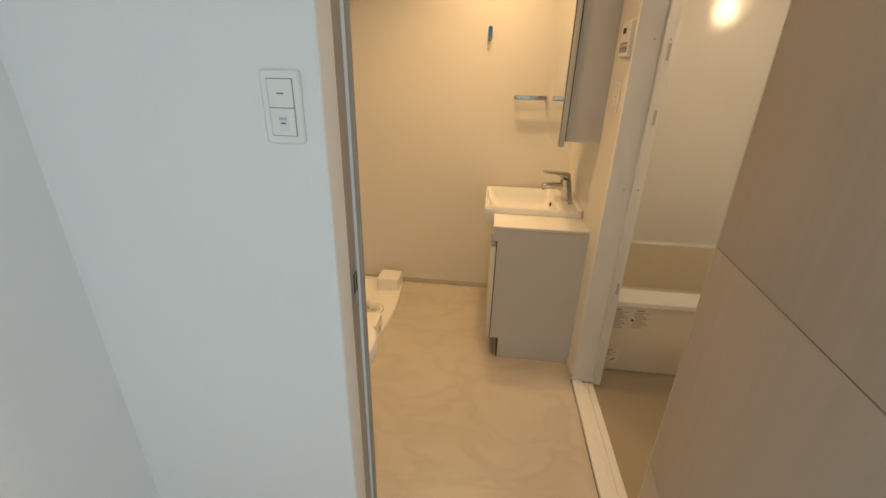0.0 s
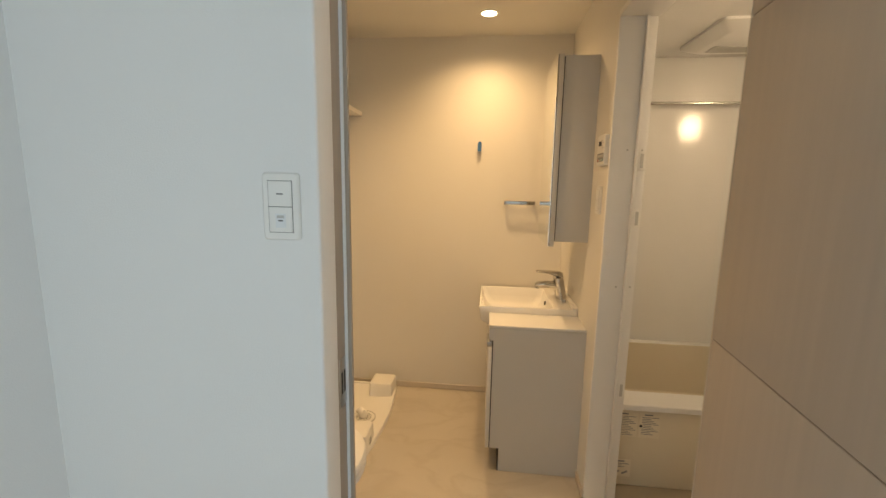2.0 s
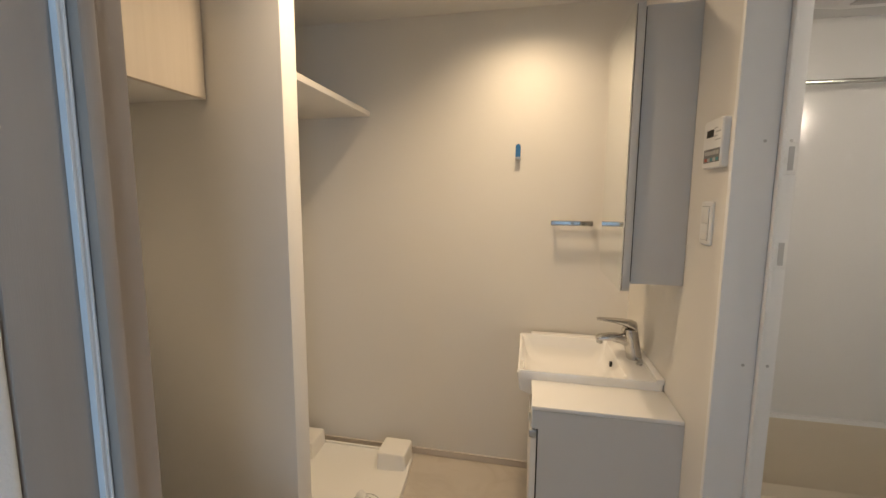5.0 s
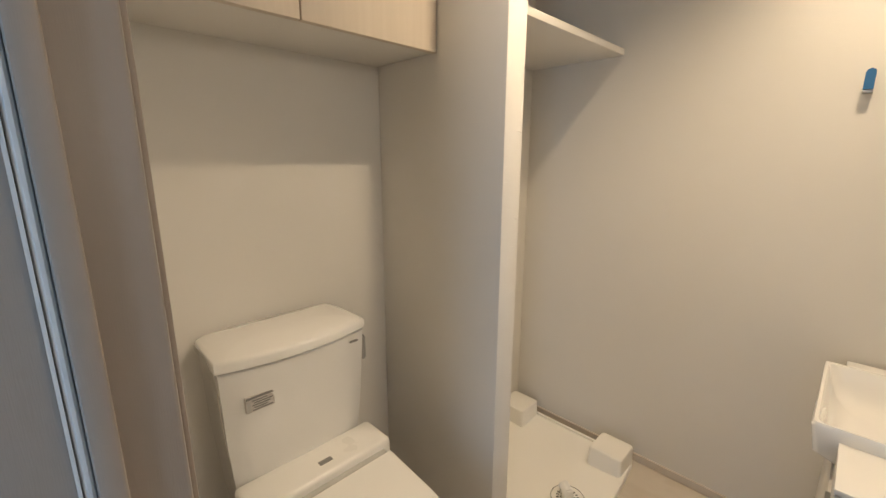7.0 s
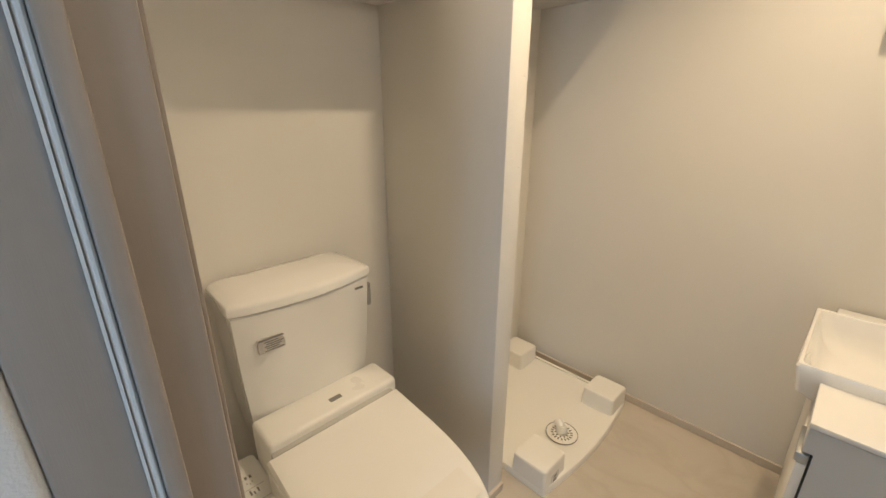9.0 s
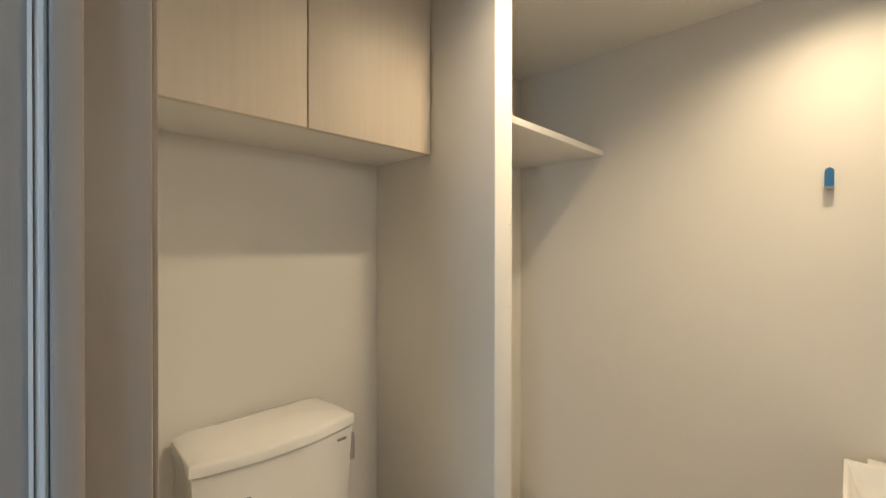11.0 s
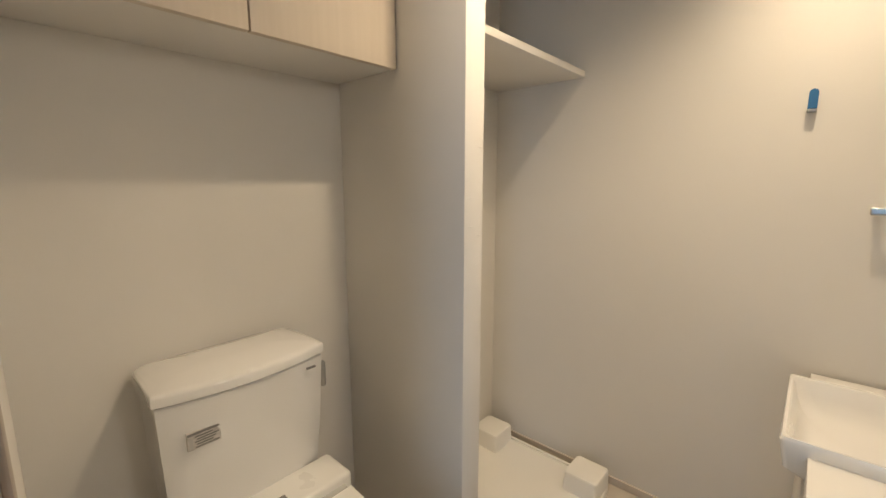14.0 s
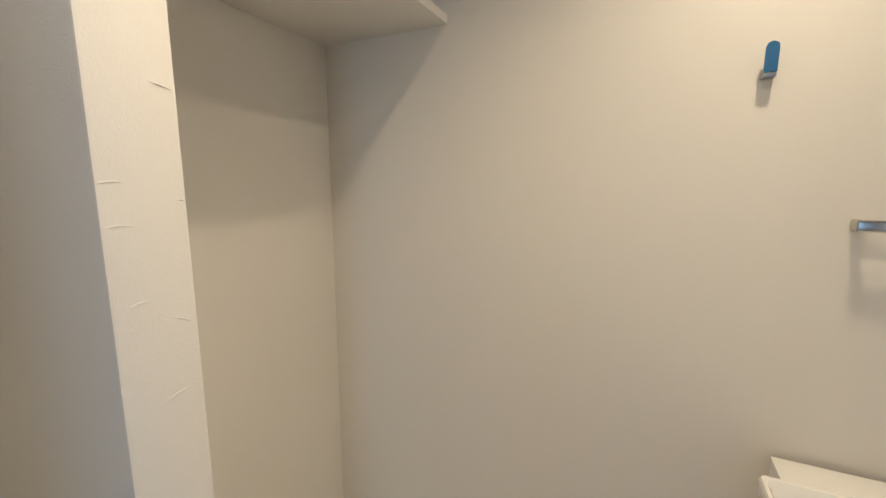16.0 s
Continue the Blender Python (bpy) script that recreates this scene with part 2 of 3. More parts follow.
# wooden frame of the doorway, with stop and gasket
trim = tagged(new("trim"), "beige wood-grain door frame with a pale gasket", "door frame", kind="structure")
trim.location = (0.1, 1.0, 0)
part("jamb", box(-0.285, -0.2395, 0.9565, 1.0482, 0, 2.06, 0.003), FRAME_OAK, trim)
part("stop", box(-0.2395, -0.2268, 1.005, 1.0175, 0, 2.04, 0.0025), FRAME_OAK, trim)
part("gasket", tube((-0.2365, 1.0022, 0.0), (-0.2365, 1.0022, 2.04), 0.0026, sides=10), GASKET, trim, "pale rubber gasket")
part("gasket_lip", box(-0.2392, -0.2335, 0.9975, 0.9992, 0.0, 2.04), GASKET, trim)
part("casing", box(-0.300, -0.249, 1.0482, 1.0525, 0, 2.06, 0.0015), FRAME_OAK, trim)
part("hinge_jamb", box(0.537, 0.553, 0.90, 1.049, 0, 2.06, 0.002), FRAME_OAK, trim)
part("head", box(-0.2395, 0.537, 0.9565, 1.0505, 2.04, 2.06, 0.002), FRAME_OAK, trim)
strike = part("strike_plate", box(-0.2395, -0.2378, 0.960, 0.9965, 0.955, 1.065, 0.0006), STEEL, trim, "brushed steel strike plate")
for y in (0.968, 0.983):
    part("strike_hole", box(-0.2379, -0.2374, y, y + 0.008, 0.985, 1.035), DARK, strike)
for z in (0.966, 1.054):
    part("strike_screw", tube((-0.2379, 0.978, z), (-0.2372, 0.978, z), 0.003, sides=12), STEEL, strike)

# open door leaf, hinged at the right jamb
door = tagged(new("door_1"), "pale wood-grain door standing open into the hall", "door", kind="structure")
door.location = (0.496, 0.96, 0)
turn = Matrix.Translation((0.483, 0.958, 0)) @ Matrix.Rotation(radians(-5.5), 4, "Z")
for i, (z0, z1) in enumerate(((0.01, 0.5868), (0.5889, 1.1578), (1.1599, 1.7168), (1.7189, 2.03))):
    bm = box(0, 0.036, -0.70, 0, z0, z1, 0.0012)
    bmesh.ops.transform(bm, matrix=turn, verts=bm.verts)
    part("panel", bm, DOOR_OAK, door)
bm = box(0.0014, 0.032, -0.697, -0.003, 0.012, 2.028)
bmesh.ops.transform(bm, matrix=turn, verts=bm.verts)
part("core", bm, DOOR_GROOVE, door, "brown groove between the panels")
bm = box(-0.0007, 0.0355, 0.0006, 0.0022, 0.01, 2.03)
bmesh.ops.transform(bm, matrix=turn, verts=bm.verts)
part("edge_strip", bm, PALE_OAK, door)


def skirting(name, x0, x1, y0, y1):
    bm = box(x0, x1, y0, y1, 0.001, 0.033, 0.002)
    grow = 0.003
    box(x0 - (grow if x1 - x0 < 0.02 else 0), x1 + (grow if x1 - x0 < 0.02 else 0), y0 - (grow if y1 - y0 < 0.02 else 0), y1, 0.033, 0.041, 0.002, bm=bm)
    return setting(name, bm, SKIRTING, "taupe plastic skirting board")


skirting("baseboard_north", XW, 0.15, YN - 0.008, YN - 0.0005)
skirting("baseboard_partition_south", XW + 0.01, PX + 0.008, PY0 - 0.008, PY0 - 0.0005)
skirting("baseboard_partition_end", PX + 0.0005, PX + 0.008, PY0, PY1)
skirting("baseboard_west", XW + 0.0005, XW + 0.008, YS, PY0 - 0.01)
skirting("baseboard_east", XE - 0.008, XE - 0.0005, 1.955, 2.085)


# ---- bathroom ----
BX0, BX1, BY0, BY1, BZ = 0.662, 1.86, 1.055, 2.95, 2.21
setting("floor_bath", box(0.64, BX1 + 0.1, BY0 - 0.002, BY1 + 0.1, -0.12, -0.004), BATH_FLOOR, "brown textured bathroom floor")
setting("ceiling_bath", box(BX0, BX1 + 0.1, BY0, BY1 + 0.1, BZ, BZ + 0.1), BATH_PANEL, "glossy white bathroom ceiling")
setting("wall_bath_north", box(BX0, BX1 + 0.1, BY1, BY1 + 0.1, 0, BZ), BATH_PANEL, "glossy white bathroom wall panel")
setting("wall_bath_east", box(BX1, BX1 + 0.1, BY0, BY1, 0, BZ), BATH_PANEL, "glossy white bathroom wall panel")
setting("wall_bath_south", box(BX0 + 0.025, BX1 + 0.1, BY0 - 0.003, BY0 + 0.02, 0, BZ), BATH_PANEL, "glossy white bathroom wall panel")
setting("wall_bath_west", box(0.662, 0.672, 1.971, BY1, 0, BZ), BATH_PANEL, "glossy white bathroom wall panel")

bath_trim = tagged(new("trim_bath"), "white plastic bathroom door frame with strikes", "door frame", kind="structure")
bath_trim.location = (0.6, 1.6, 0)
part("casing", box(0.537, 0.632, 1.930, 1.9475, 0.02, 2.10, 0.003), PVC, bath_trim)
part("rebate", box(0.632, 0.640, 1.916, 1.9475, 0.02, 2.10, 0.002), PVC, bath_trim)
part("inner_jamb", box(0.640, 0.679, 1.936, 1.970, 0.0, 2.10, 0.003), PVC, bath_trim)
part("near_jamb", box(0.549, 0.684, 1.0625, 1.075, 0.0, 2.10, 0.003), PVC, bath_trim)
part("head", box(0.533, 0.684, 1.075, 1.930, 2.075, 2.0995, 0.003), PVC, bath_trim)
sill = part("threshold", box(0.536, 0.585, 1.075, 1.930, 0.0, 0.022, 0.003), PVC, bath_trim, "white plastic threshold")
part("threshold_step", box(0.585, 0.640, 1.075, 1.930, 0.0, 0.012, 0.003), PVC, bath_trim)
part("threshold_rib", box(0.606, 0.612, 1.075, 1.930, 0.012, 0.019, 0.001), PVC, bath_trim)
for z in (1.53, 1.30, 0.55):
    s = part("strike", box(0.646, 0.676, 1.9325, 1.9365, z - 0.03, z + 0.045, 0.001), PLASTIC, bath_trim)
    part("strike_slot", box(0.656, 0.668, 1.9315, 1.9328, z - 0.02, z + 0.036), PALE_GREY, s)
for z in (1.58, 1.02):
    for x in (0.603, 0.661):
        part("screw", tube((x, 1.9295 if x < 0.63 else 1.9355, z), (x, 1.9365, z), 0.004, sides=12), STEEL, bath_trim)


def bathtub():
    t = thing("bathtub", (1.26, 2.5, 0), "white bathtub with a cream apron and warning labels", "bathtub")
    y0, z = 2.072, 0.426
    part("apron", box(BX0 + 0.012, BX1 - 0.002, y0, y0 + 0.02, 0.0, z - 0.035, 0.003), TUB_INNER, t, "cream apron panel")
    rim = [rounded(BX0 + 0.012, BX1 - 0.002, y0 - 0.012, BY1 - 0.002, z - 0.028, 0.015),
           rounded(BX0 + 0.012, BX1 - 0.002, y0 - 0.012, BY1 - 0.002, z - 0.004, 0.015),
           rounded(BX0 + 0.016, BX1 - 0.006, y0 - 0.008, BY1 - 0.004, z, 0.015),
           rounded(BX0 + 0.07, BX1 - 0.06, y0 + 0.128, BY1 - 0.03, z, 0.06),
           rounded(BX0 + 0.075, BX1 - 0.065, y0 + 0.134, BY1 - 0.036, z - 0.012, 0.06),
           rounded(BX0 + 0.11, BX1 - 0.10, y0 + 0.17, BY1 - 0.07, 0.10, 0.09),
           rounded(BX0 + 0.15, BX1 - 0.14, y0 + 0.21, BY1 - 0.11, 0.06, 0.08)]
    part("rim", loft(rim[:5], closed=False), PVC, t, "white rim")
    part("basin", loft(rim[4:][::-1], closed=False), TUB_INNER, t, "beige tub inside")
    part("tub_floor", loft([rim[-1], [(x, y, h - 0.005) for x, y, h in rim[-1]]]), TUB_INNER, t)
    for x, z0, w, h, rows in ((0.693, 0.382, 0.105, 0.125, 12), (0.805, 0.382, 0.095, 0.125, 11), (0.695, 0.135, 0.09, 0.09, 3)):
        lab = part("label", box(x, x + w, y0 - 0.0012, y0 - 0.0002, z0 - h, z0), TUB_LABEL, t, "clear printed warning label")
        part("print_heading", box(x + 0.022, x + 0.060, y0 - 0.0018, y0 - 0.0013, z0 - 0.012, z0 - 0.005), GREY, lab)
        for i in range(rows):
            zz = z0 - 0.020 - i * 0.0085
            part("print_line", box(x + (0.018 if 3 < i < 7 else 0.012), x + w - 0.008 - 0.011 * ((i * 7) % 4), y0 - 0.0018, y0 - 0.0013, zz - 0.003, zz), GREY, lab)
        if rows > 3:
            part("print_mark", tube((x + 0.009, y0 - 0.0018, z0 - 0.066), (x + 0.009, y0 - 0.0013, z0 - 0.066), 0.0075, sides=14), DARK, lab)
        else:
            for k in (0.012, 0.050):
                rod_print = tube((x + k, y0 - 0.0016, z0 - h + 0.016), (x + k + 0.026, y0 - 0.0016, z0 - h + 0.030), 0.0045, sides=8)
                for v in rod_print.verts:
                    v.co.y = y0 - 0.0016 + (v.co.y - y0 + 0.0016) * 0.06
                part("print_mark", rod_print, GREY, lab)


bathtub()
rod = thing("towel_rod", (1.2, 2.87, 1.93), "thin chrome rod along the bathroom wall", "rod")
part("bar", tube((0.675, 2.87, 1.93), (1.85, 2.87, 1.93), 0.0095), CHROME, rod)
for x in (0.676, 1.845):
    part("flange", tube((x - 0.003, 2.87, 1.93), (x + 0.006, 2.87, 1.93), 0.02), CHROME, rod)
dryer = thing("ceiling_dryer", (1.4, 2.6, BZ), "white flat ceiling vent unit in the bathroom", "vent")
part("body", loft([rounded(1.10, 1.72, 2.32, 2.80, BZ - 0.0005, 0.03), rounded(1.10, 1.72, 2.32, 2.80, BZ - 0.012, 0.03), rounded(1.16, 1.66, 2.38, 2.74, BZ - 0.045, 0.03)]), PVC, dryer)
part("grille", box(1.20, 1.62, 2.60, 2.70, BZ - 0.050, BZ - 0.0455, 0.002), PALE_GREY, dryer)
wall_lamp = thing("wall_lamp", (1.86, 1.7, 1.96), "round frosted white bathroom wall lamp, lit", "lamp")
part("base", tube((1.859, 1.70, 1.96), (1.845, 1.70, 1.96), 0.11, bevel=0.004), PVC, wall_lamp)
globe = bmesh.new()
bmesh.ops.create_uvsphere(globe, u_segments=28, v_segments=16, radius=0.08)
bmesh.ops.transform(globe, matrix=Matrix.Translation((1.84, 1.70, 1.96)) @ Matrix.Diagonal((1.25, 1.4, 1.35, 1)), verts=globe.verts)
shade = part("shade", globe, BATH_GLOW, wall_lamp, "glowing frosted shade")


# ---- ceiling lights ----
for x, y in ((0.03, 2.55), (-0.41, 1.965)):
    d = thing("downlight", (x, y, CEIL), "small round recessed downlight, lit warm white", "downlight", "ceiling downlights")
    ring = loft([[(x + r * math.cos(a), y + r * math.sin(a), z) for a in np.linspace(0, 2 * math.pi, 33)[:-1]] for r, z in ((0.052, CEIL - 0.0005), (0.050, CEIL - 0.004), (0.042, CEIL - 0.005), (0.039, CEIL - 0.001))], closed=False)
    part("ring", ring, PLASTIC, d)
    part("lens", tube((x, y, CEIL - 0.0005), (x, y, CEIL - 0.0035), 0.038), DOWNLIGHT, d, "glowing lens")


# ---- toilet alcove ----
def toilet():
    cy = 1.479
    t = thing("toilet", (-0.85, cy, 0), "white ceramic toilet with tank, closed lid and bidet seat", "toilet")

    def bowed(z, back, front, bow, half, r):
        """A ring with a flat back and a front that bows towards the room."""
        ring = []
        for i in range(13):
            u = i / 12 * 2 - 1
            ring.append((front + bow * (1 - u * u), cy + u * (half - r), z))
        ring += [(front - r * 0.4, cy + half, z), (back + 0.012, cy + half * 0.985, z), (back, cy + half * 0.95, z)]
        ring += [(back, cy - half * 0.95, z), (back + 0.012, cy - half * 0.985, z), (front - r * 0.4, cy - half, z)]
        return ring

    back = XW + 0.02
    tank = [bowed(0.415, back, -1.055, 0.014, 0.182, 0.02), bowed(0.47, back, -1.05, 0.016, 0.19, 0.02),
            bowed(0.68, back, -1.035, 0.02, 0.206, 0.02), bowed(0.897, back, -1.022, 0.025, 0.214, 0.016), bowed(0.900, back, -1.025, 0.025, 0.211, 0.016)]
    part("tank", loft(tank), CERAMIC, t)
    lid = [bowed(z, back - 0.005 + k, front, bow, half, 0.022) for z, k, front, bow, half in (
        (0.9035, 0.002, -1.021, 0.026, 0.217), (0.906, 0, -1.018, 0.027, 0.220), (0.926, 0, -1.018, 0.027, 0.220), (0.931, 0, -1.020, 0.027, 0.2185), (0.9350, 0.001, -1.025, 0.027, 0.215),
        (0.9385, 0.003, -1.034, 0.026, 0.208), (0.9430, 0.006, -1.055, 0.024, 0.188), (0.9480, 0.012, -1.085, 0.020, 0.145), (0.9505, 0.04, -1.115, 0.012, 0.08))]
    part("tank_lid", loft(lid), CERAMIC, t)
    lever = part("flush_lever", box(-1.115, -1.07, cy + 0.236, cy + 0.254, 0.765, 0.85, 0.008, 3), STEEL, t, "grey metal flush lever")
    part("lever_pivot", tube((-1.095, cy + 0.19, 0.835), (-1.095, cy + 0.24, 0.835), 0.012), STEEL, lever)
    # maker's mark and label, as plain shapes on the bowed front
    part("mark", box(-1.0080, -1.0040, 1.630, 1.658, 0.876, 0.882), GREY, t)
    lab = part("label", box(-1.0185, -1.0095, 1.318, 1.392, 0.778, 0.822), SILVER_LABEL, t, "silver printed label")
    part("print_bar", box(-1.0096, -1.0086, 1.319, 1.391, 0.815, 0.821), GREY, lab)
    part("print_block", box(-1.0096, -1.0086, 1.321, 1.330, 0.782, 0.808), PALE_GREY, lab)
    for i in range(5):
        part("print_line", box(-1.0096, -1.0088, 1.334 + 0.004 * (i % 2), 1.388 - 0.007 * ((i * 5) % 3), 0.781 + i * 0.0066, 0.7845 + i * 0.0066), GREY, lab)
    # bowl and foot
    def oval(z, x0, x1, half, n=28, p=2.6):
        ring = []
        for i in range(n):
            a = 2 * math.pi * i / n
            c, s = math.cos(a), math.sin(a)
            ring.append(((x0 + x1) / 2 + (x1 - x0) / 2 * math.copysign(abs(c) ** (2 / p), c), cy + half * math.copysign(abs(s) ** (2 / p), s), z))
        return ring
    part("bowl", loft([oval(0.0, -1.15, -0.62, 0.11), oval(0.02, -1.15, -0.62, 0.112), oval(0.15, -1.15, -0.60, 0.115), oval(0.28, -1.16, -0.45, 0.16), oval(0.36, -1.17, -0.39, 0.19), oval(0.403, -1.17, -0.38, 0.195)]), CERAMIC, t)

    # seat ring, hinge box and lid
    cy = 1.469

    def slope(bm):
        for v in bm.verts:
            if v.co.z > 0.42:
                v.co.z += 0.075 * (-0.36 - v.co.x) / 0.525
        return bm
    def lid_ring(z, inset=0.0, back_x=-0.888, front=-0.352, half=0.221):
        ring = [(back_x + inset, cy - half + 0.004 + inset, z), (back_x + inset, cy + half - 0.004 - inset, z)]
        pts = []
        for i in range(25):
            a = math.pi / 2 - math.pi * i / 24
            c, s = math.cos(a), math.sin(a)
            pts.append(((-0.70 + (front - inset + 0.70) * abs(c) ** (2 / 2.4)), cy + (half - inset) * math.copysign(abs(s) ** (2 / 2.4), s), z))
        return ring + pts
    part("seat", slope(loft([lid_ring(0.405, 0.004), lid_ring(0.41), lid_ring(0.43), lid_ring(0.434, 0.004)])), PLASTIC, t)
    part("lid", slope(loft([lid_ring(0.440, 0.006), lid_ring(0.443, 0.001), lid_ring(0.458, 0.0), lid_ring(0.468, 0.006), lid_ring(0.473, 0.022), lid_ring(0.475, 0.07)])), PLASTIC, t, "closed smooth white lid")
    hinge = part("bidet_unit", box(-1.036, -0.905, cy - 0.199, cy + 0.233, 0.405, 0.566, 0.014, 3), PLASTIC, t)
    part("hinge_bar", box(-0.908, -0.888, cy - 0.198, cy + 0.205, 0.41, 0.540, 0.004), PALE_GREY, hinge)
    part("sensor", box(-0.962, -0.945, cy + 0.010, cy + 0.050, 0.5655, 0.5675), GREY, hinge)
    # side control panel
    arm = part("control_panel", loft([rounded(-1.06, -0.63, 1.165, 1.268, 0.39, 0.015), rounded(-1.06, -0.63, 1.165, 1.268, 0.43, 0.015), rounded(-1.057, -0.633, 1.168, 1.265, 0.436, 0.013)]), PLASTIC, t, "white side control panel with printed buttons")
    part("arm_bracket", box(-1.03, -0.90, 1.260, 1.30, 0.39, 0.432, 0.005), PLASTIC, arm)
    top = 0.4361

    def ink(x, y, length, width, mat=GREY):
        part("print_mark", box(x, x + length, y, y + width, top, top + 0.0007), mat, arm)
    for j in range(4):
        ink(-0.985, 1.190 + j * 0.012, 0.011, 0.006)
    for j in range(3):
        ink(-0.962 + 0.006 * (j % 2), 1.212 + j * 0.007, 0.007, 0.003, PALE_GREY)
    for x in (-0.937, -0.885, -0.838):
        part("print_rule", box(x, x + 0.002, 1.180, 1.252, top, top + 0.0006), PALE_GREY, arm)
    for x, y, length, width in ((-0.930, 1.208, 0.018, 0.005), (-0.922, 1.217, 0.010, 0.004), (-0.930, 1.228, 0.016, 0.004), (-0.918, 1.184, 0.022, 0.005), (-0.872, 1.184, 0.024, 0.006), (-0.876, 1.202, 0.012, 0.006), (-0.876, 1.222, 0.012, 0.006), (-0.822, 1.222, 0.012, 0.006), (-0.818, 1.238, 0.016, 0.005)):
        ink(x, y, length, width)
    for j in range(5):
        ink(-0.855, 1.198 + j * 0.009, 0.006, 0.005)
    for x, y in ((-0.735, 1.195), (-0.690, 1.195)):
        part("button_outline", box(x - 0.0018, x + 0.0358, y - 0.0018, y + 0.0358, 0.436, 0.4370), GREY, arm)
        b = part("button", box(x, x + 0.034, y, y + 0.034, 0.436, 0.4385, 0.001), PLASTIC, arm)
        part("print_mark", box(x + 0.011, x + 0.022, y + 0.011, y + 0.022, 0.4385, 0.4391), GREY, b)
    for j in range(5):
        part("print_mark", box(-0.735 + 0.011 * j, -0.730 + 0.011 * j, 1.238, 1.253, 0.4361, 0.4368), GREY, arm)
    return t


toilet()


def writing(words, size, m, mat, parent):
    curve = bpy.data.curves.new("writing", "FONT")
    curve.body, curve.size, curve.align_x, curve.align_y, curve.extrude = words, size, "CENTER", "CENTER", 0.0002
    temp = bpy.data.objects.new("writing", curve)
    data = bpy.data.meshes.new_from_object(temp)
    bpy.data.objects.remove(temp)
    data.transform(m)
    data.materials.append(mat)
    ob = new("writing", data)
    ob.parent = parent
    ob.matrix_parent_inverse = Matrix.Translation(-parent.location)
    return ob


band = thing("paper_band", (-0.51, 1.497, 0.496), "white paper hygiene band across the toilet lid", "paper band")


def on_lid(bm):
    """Lay a flat piece on the lid's slope."""
    for v in bm.verts:
        v.co.z += 0.075 * (-0.36 - v.co.x) / 0.525
    return bm


part("sheet", on_lid(loft([rounded(-0.548, -0.46, 1.474 - 0.155, 1.474 + 0.155, 0.4756, 0.002), rounded(-0.548, -0.46, 1.474 - 0.155, 1.474 + 0.155, 0.4762, 0.002)])), WHITE_BOARD, band)
tilt = Matrix.Translation((-0.518, 1.452, 0.4767 + 0.075 * 0.158 / 0.525)) @ Matrix.Rotation(math.atan(0.075 / 0.525), 4, "Y") @ Matrix.Rotation(radians(90), 4, "Z")
writing("CLEANED", 0.027, tilt, GREY, band)
for i in range(6):
    part("print_bar", on_lid(box(-0.495, -0.486, 1.43 + i * 0.013, 1.438 + i * 0.013, 0.4762, 0.4768)), PALE_GREY, band)
part("print_mark", on_lid(tube((-0.4905, 1.416, 0.4762), (-0.4905, 1.416, 0.4768), 0.006, sides=14)), GREY, band)

cabinet = thing("wall_cabinet", (-1.08, 1.5, 1.74), "pale wood-grain two-door wall cabinet above the toilet", "cabinet")
part("body", box(XW + 0.001, -0.957, 1.064, PY0 - 0.002, 1.74, 2.30, 0.001), WHITE_BOARD, cabinet)
for y0, y1 in ((1.066, 1.500), (1.5045, PY0 - 0.004)):
    part("door", box(-0.955, -0.935, y0, y1, 1.7385, 2.285, 0.0012), PALE_OAK, cabinet)
part("filler", box(XW + 0.001, -0.948, 1.064, PY0 - 0.002, 2.30, CEIL - 0.001), PALE_OAK, cabinet)

# ---- washing machine space ----
shelf = thing("wall_shelf", (-1.0, 2.45, 1.86), "white board shelf over the washing machine space", "shelf")
part("board", box(XW + 0.001, -0.778, PY1 + 0.001, YN - 0.001, 1.860, 1.886, 0.0015), WHITE_BOARD, shelf)


